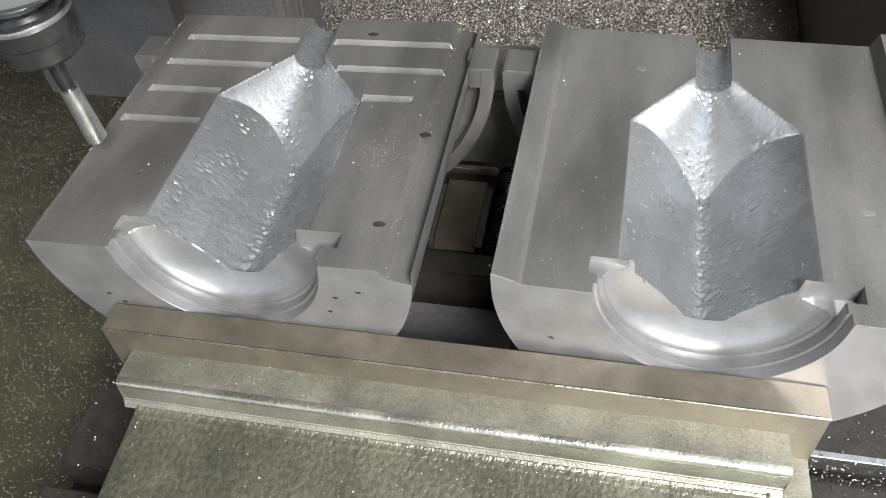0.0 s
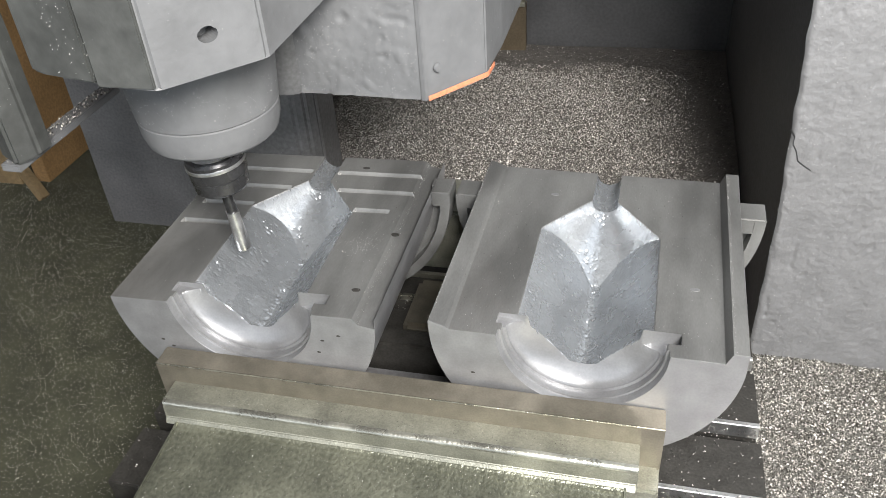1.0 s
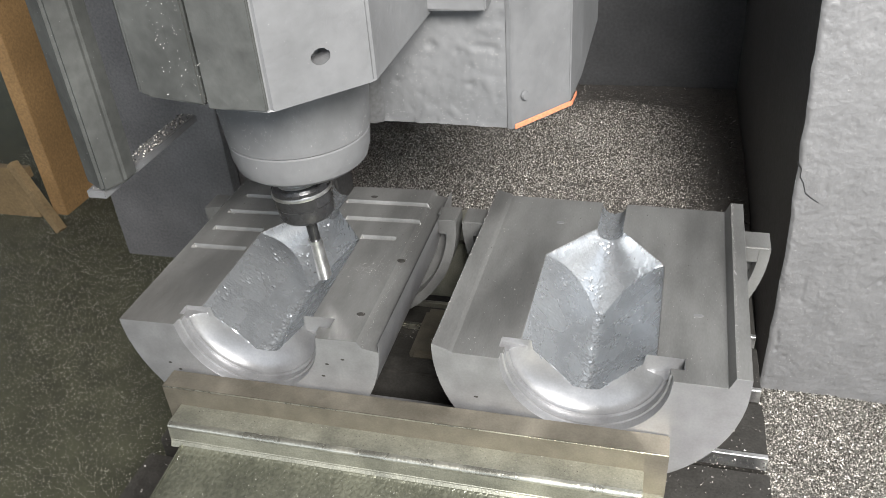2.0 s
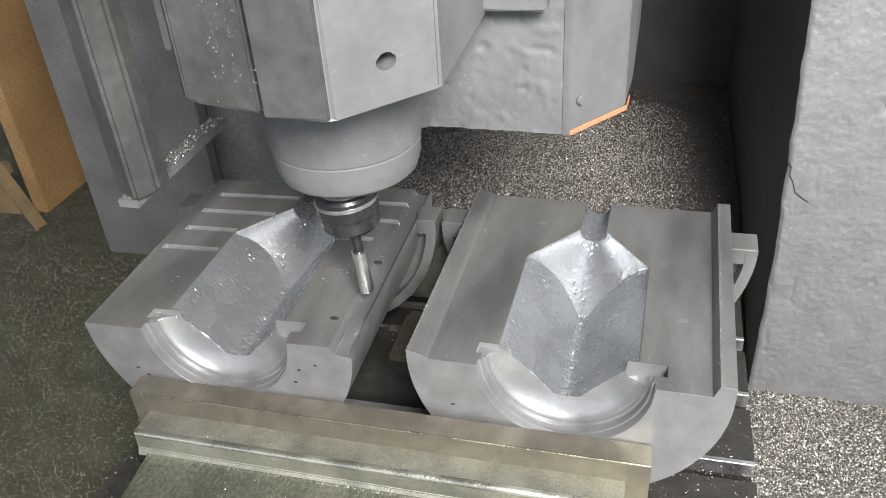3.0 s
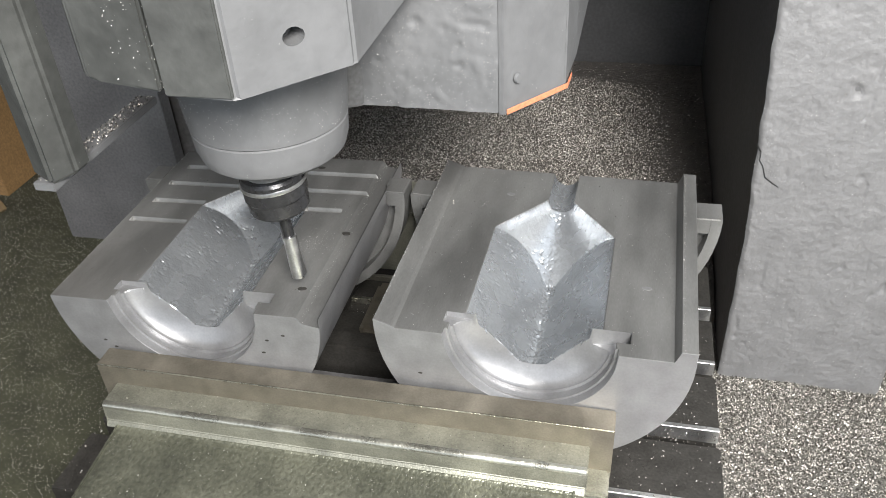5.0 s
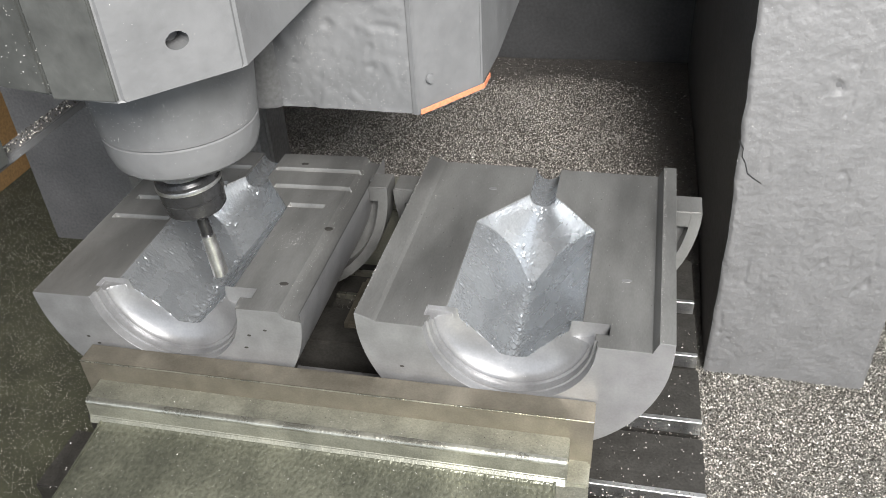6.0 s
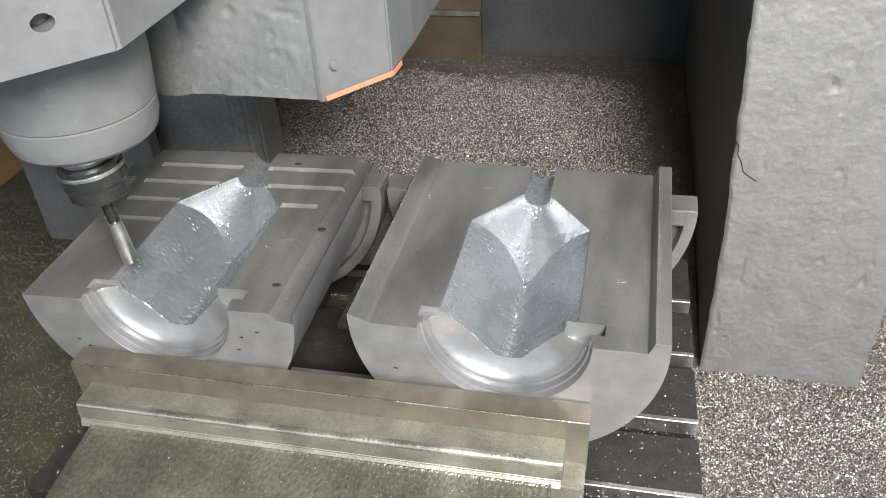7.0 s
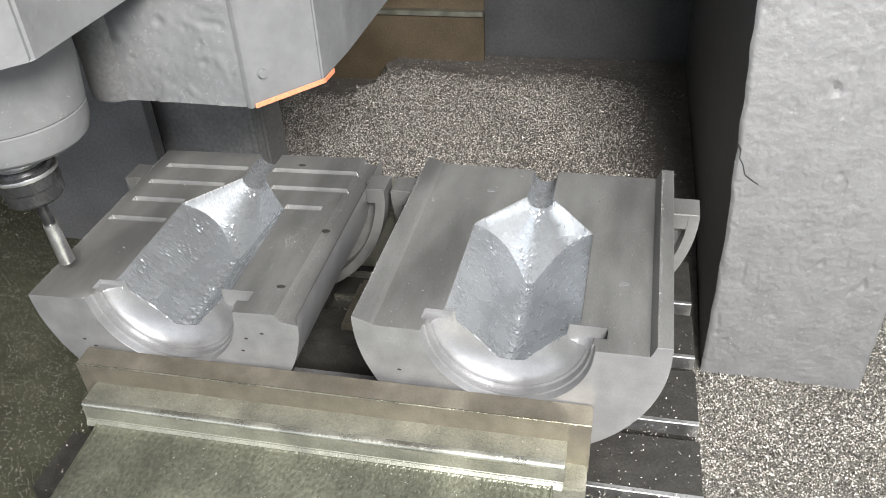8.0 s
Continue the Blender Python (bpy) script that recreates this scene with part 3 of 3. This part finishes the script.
def milling_head():
    ob = new("milling_head")
    forward = Vector((0.0065, -0.0120, 0.0075))
    part("casting", casting_with_hole(), PAINT, ob).location = forward
    # added plate: darkens the casting's front face in place of shade
    part("front_shade_plate", box(-0.0040, 0.0245, -0.0300, -0.0278, 0.3088, 0.60, 0.0006), SHEET, ob, "dark plate added over the casting's front face").location = forward
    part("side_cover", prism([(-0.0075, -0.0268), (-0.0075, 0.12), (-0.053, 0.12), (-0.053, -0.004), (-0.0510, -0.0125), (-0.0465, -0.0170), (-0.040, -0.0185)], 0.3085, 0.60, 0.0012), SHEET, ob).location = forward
    part("spindle_nose", lathe([(0.028, 0.2465), (0.0345, 0.2468), (0.0376, 0.2495), (0.0396, 0.2560), (0.0402, 0.2650), (0.0394, 0.2657), (0.0404, 0.2666), (0.0425, 0.2900), (0.0425, 0.3170)], 0, AX_Y), PAINT, ob, "round grey spindle nose", smooth=28)
    lean = Matrix.Translation((0, AX_Y, 0.163)) @ pose(0, 0, 0, 0, -4.5, 0) @ Matrix.Translation((0, -AX_Y, -0.163))
    collar = part("spindle_collar", lathe([(0.0135, 0.229), (0.0142, 0.2315), (0.0125, 0.2335), (0.0125, 0.240), (0.0150, 0.2406), (0.0150, 0.2520)], 0, AX_Y), CHROME, ob, "bright steel collar", smooth=30)
    nut = part("collet_nut", lathe([(0.0080, 0.2090), (0.0152, 0.2095), (0.0166, 0.2112), (0.0170, 0.2180), (0.0170, 0.2185), (0.0176, 0.2195), (0.0176, 0.2305), (0.0165, 0.2322), (0.0130, 0.2324)], 0, AX_Y), NUT, ob, "blackened round collet nut", smooth=30)
    part("nut_ring", lathe([(0.0150, 0.2262), (0.0181, 0.2262), (0.0183, 0.2272), (0.0181, 0.2284), (0.0150, 0.2284)], 0, AX_Y), CHROME, nut, "bright steel ring", smooth=30)
    cutter = part("end_mill", lathe([(0.0034, 0.188), (0.0034, 0.2095)], 0, AX_Y, 24), NUT, ob, "steel end mill with a dark shank and bright flutes", smooth=40)
    flutes = bmesh.new()
    loops = []
    for k in range(40):
        z, tw = 0.163 + k * 0.00072, k * 0.018
        loops.append([flutes.verts.new(((0.0047 - 0.0009 * max(0, math.cos(2 * a)) ** 2) * math.cos(a + tw), AX_Y + (0.0047 - 0.0009 * max(0, math.cos(2 * a)) ** 2) * math.sin(a + tw), z)) for a in [math.pi * j / 12 for j in range(24)]])
    for a, b in zip(loops, loops[1:]):
        for k in range(24):
            flutes.faces.new((a[k], a[(k + 1) % 24], b[(k + 1) % 24], b[k]))
    flutes.faces.new(loops[0][::-1]), flutes.faces.new(loops[-1])
    part("fluted_tip", flutes, CHROME, cutter, smooth=40)
    for piece in (collar, nut, cutter):
        piece.matrix_basis = lean

    part("hose_fitting", lathe([(0.0130, 0.2400), (0.0165, 0.2408), (0.0180, 0.2430), (0.0180, 0.3100)], 0.016, 0.125, 28), DARK, ob, "dark round fitting under the housing", smooth=35)

    # square housing behind the spindle
    plan = [(0.0, 0.116), (0.1135, 0.113), (0.1440, 0.154), (0.1465, 0.200), (0.1465, 0.32), (0.0, 0.32)]
    bm = prism(plan, 0.2370, 0.60, 0)
    bmesh.ops.bisect_plane(bm, geom=bm.verts[:] + bm.edges[:] + bm.faces[:], plane_co=(0.0203, 0.115, 0.2370), plane_no=(-0.035, 0, -0.0203), clear_outer=True)
    bmesh.ops.holes_fill(bm, edges=[e for e in bm.edges if e.is_boundary])
    housing = part("motor_housing", bevel(bm, 0.0014), PAINT, ob, "dusty grey square motor housing")
    housing.location = (-0.003, -0.002, 0.004)
    part("corner_strip", prism([(0.1105, 0.1125), (0.1136, 0.1117), (0.1150, 0.1140), (0.1136, 0.1150)], 0.2366, 0.60, 0.0003), PAINT, housing)
    bolt = lathe([(0.0022, 0.0), (0.0030, 0.0008), (0.0026, 0.0024)], 0, 0, 14)
    bolt.transform(pose(0.1195, 0.1205, 0.256, 90, 0, 54))
    part("bolt_head", bolt, PAINT, housing)
    lip = bmesh.new()
    pts = [(0.1150, 0.1140), (0.1450, 0.1538), (0.1460, 0.1700)]
    rows = []
    for k, (x, y) in enumerate(pts):
        rows.append([lip.verts.new((x + dx, y - dx * 0.7, z)) for dx, z in ((0.0, 0.2367), (0.0004, 0.2362), (0.0004, 0.2390), (0.0, 0.2392))])
    for a, b in zip(rows, rows[1:]):
        for k in range(4):
            lip.faces.new((a[k], a[(k + 1) % 4], b[(k + 1) % 4], b[k]))
    lip.faces.new(rows[0]), lip.faces.new(rows[-1][::-1])
    part("orange_edge", lip, ORANGE, housing, "orange painted lower edge")
    part("top_bracket", box(0.0600, 0.1000, 0.095, 0.114, 0.318, 0.60, 0.001), PAINT, ob)

    # sheet guard and its chip tray
    aside = Vector((-0.0140, 0.0, 0.0))
    part("guard_rail", box(-0.1190, -0.1060, 0.018, 0.130, 0.2260, 0.2310, 0.0006), PAINT, ob, "narrow tray rail covered with chips").location = aside
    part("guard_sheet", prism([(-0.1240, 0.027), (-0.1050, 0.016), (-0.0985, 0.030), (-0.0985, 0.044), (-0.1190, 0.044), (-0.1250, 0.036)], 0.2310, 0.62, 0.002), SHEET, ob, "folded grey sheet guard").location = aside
    part("guard_back", box(-0.1130, -0.0400, 0.070, 0.076, 0.300, 0.62, 0.001), PAINT, ob)
    r = np.random.default_rng(31)
    c = np.stack([r.uniform(-0.118, -0.107, 420), r.uniform(0.020, 0.128, 420), np.full(420, 0.2316)], 1)
    chips("rail_swarf", c, 0.0009, "bright chips lying on the guard rail", ob, r).location = aside
    c = np.stack([r.uniform(0.004, 0.110, 1500), np.full(1500, 0.1143), r.uniform(0.238, 0.36, 1500)], 1)
    c[:, 1] -= 0.0264 * c[:, 0]
    c = c[c[:, 0] > 0.022 - (c[:, 2] - 0.237) * 0.571]
    chips("housing_swarf", c, 0.00030, "bright dust stuck to the housing", ob, r, DUST).location = (-0.003, -0.002, 0.004)
    a = r.uniform(math.pi, 2 * math.pi, 380)
    z = r.uniform(0.268, 0.305, 380)
    rad = 0.0407 + (z - 0.2666) * 0.085
    chips("nose_swarf", np.stack([rad * np.cos(a), AX_Y + rad * np.sin(a), z], 1), 0.00024, "bright dust stuck to the spindle nose", ob, r, DUST)
    c = np.stack([r.uniform(-0.028, 0.02, 350), np.full(350, -0.0287), r.uniform(0.31, 0.42, 350)], 1)
    c[:, 1] += 0.255 * np.clip(-0.0075 - c[:, 0], 0, None) + 0.0008
    chips("casting_swarf", c, 0.0003, "bright dust stuck to the casting", ob, r, DUST).location = forward
    verts, faces = [], []
    for i in range(91):
        for k in range(141):
            z = 0.2378 + 0.20 * k / 140
            x0 = max(0.0015, 0.0210 - (z - 0.237) * 0.571)
            p = Vector((x0 + (0.1105 - x0) * i / 90, 5.0, z))
            lump = max(0.0, noise.noise(p * 95) - 0.24) * 0.0019 - max(0.0, noise.noise(p * 130 + Vector((9, 0, 0))) - 0.34) * 0.0022
            d = 0.0002 * noise.noise(p * 230) + lump
            verts.append((p.x, 0.1150 - 0.0264 * p.x - 0.0003 - d, z))
    for i in range(90):
        for k in range(140):
            q = i * 141 + k
            faces.append((q, q + 141, q + 142, q + 1))
    tagged(mesh_object("paint_skin", verts, faces, PAINT, housing, smooth=60), "dented dusty grey paint")
    return tagged(ob, "grey painted milling head with an end mill over the moulds", "milling head")


head = milling_head()


def motions():
    walk(head, [(t, pose(x, 0, z)) for t, x, z in HEAD_ROWS])
    for thing in (table, vise_thing, mould_a, mould_b):
        rest = thing.matrix_basis.copy()
        walk(thing, [(t, Matrix.Translation((0, y, 0)) @ rest) for t, y in TABLE_ROWS])


motions()
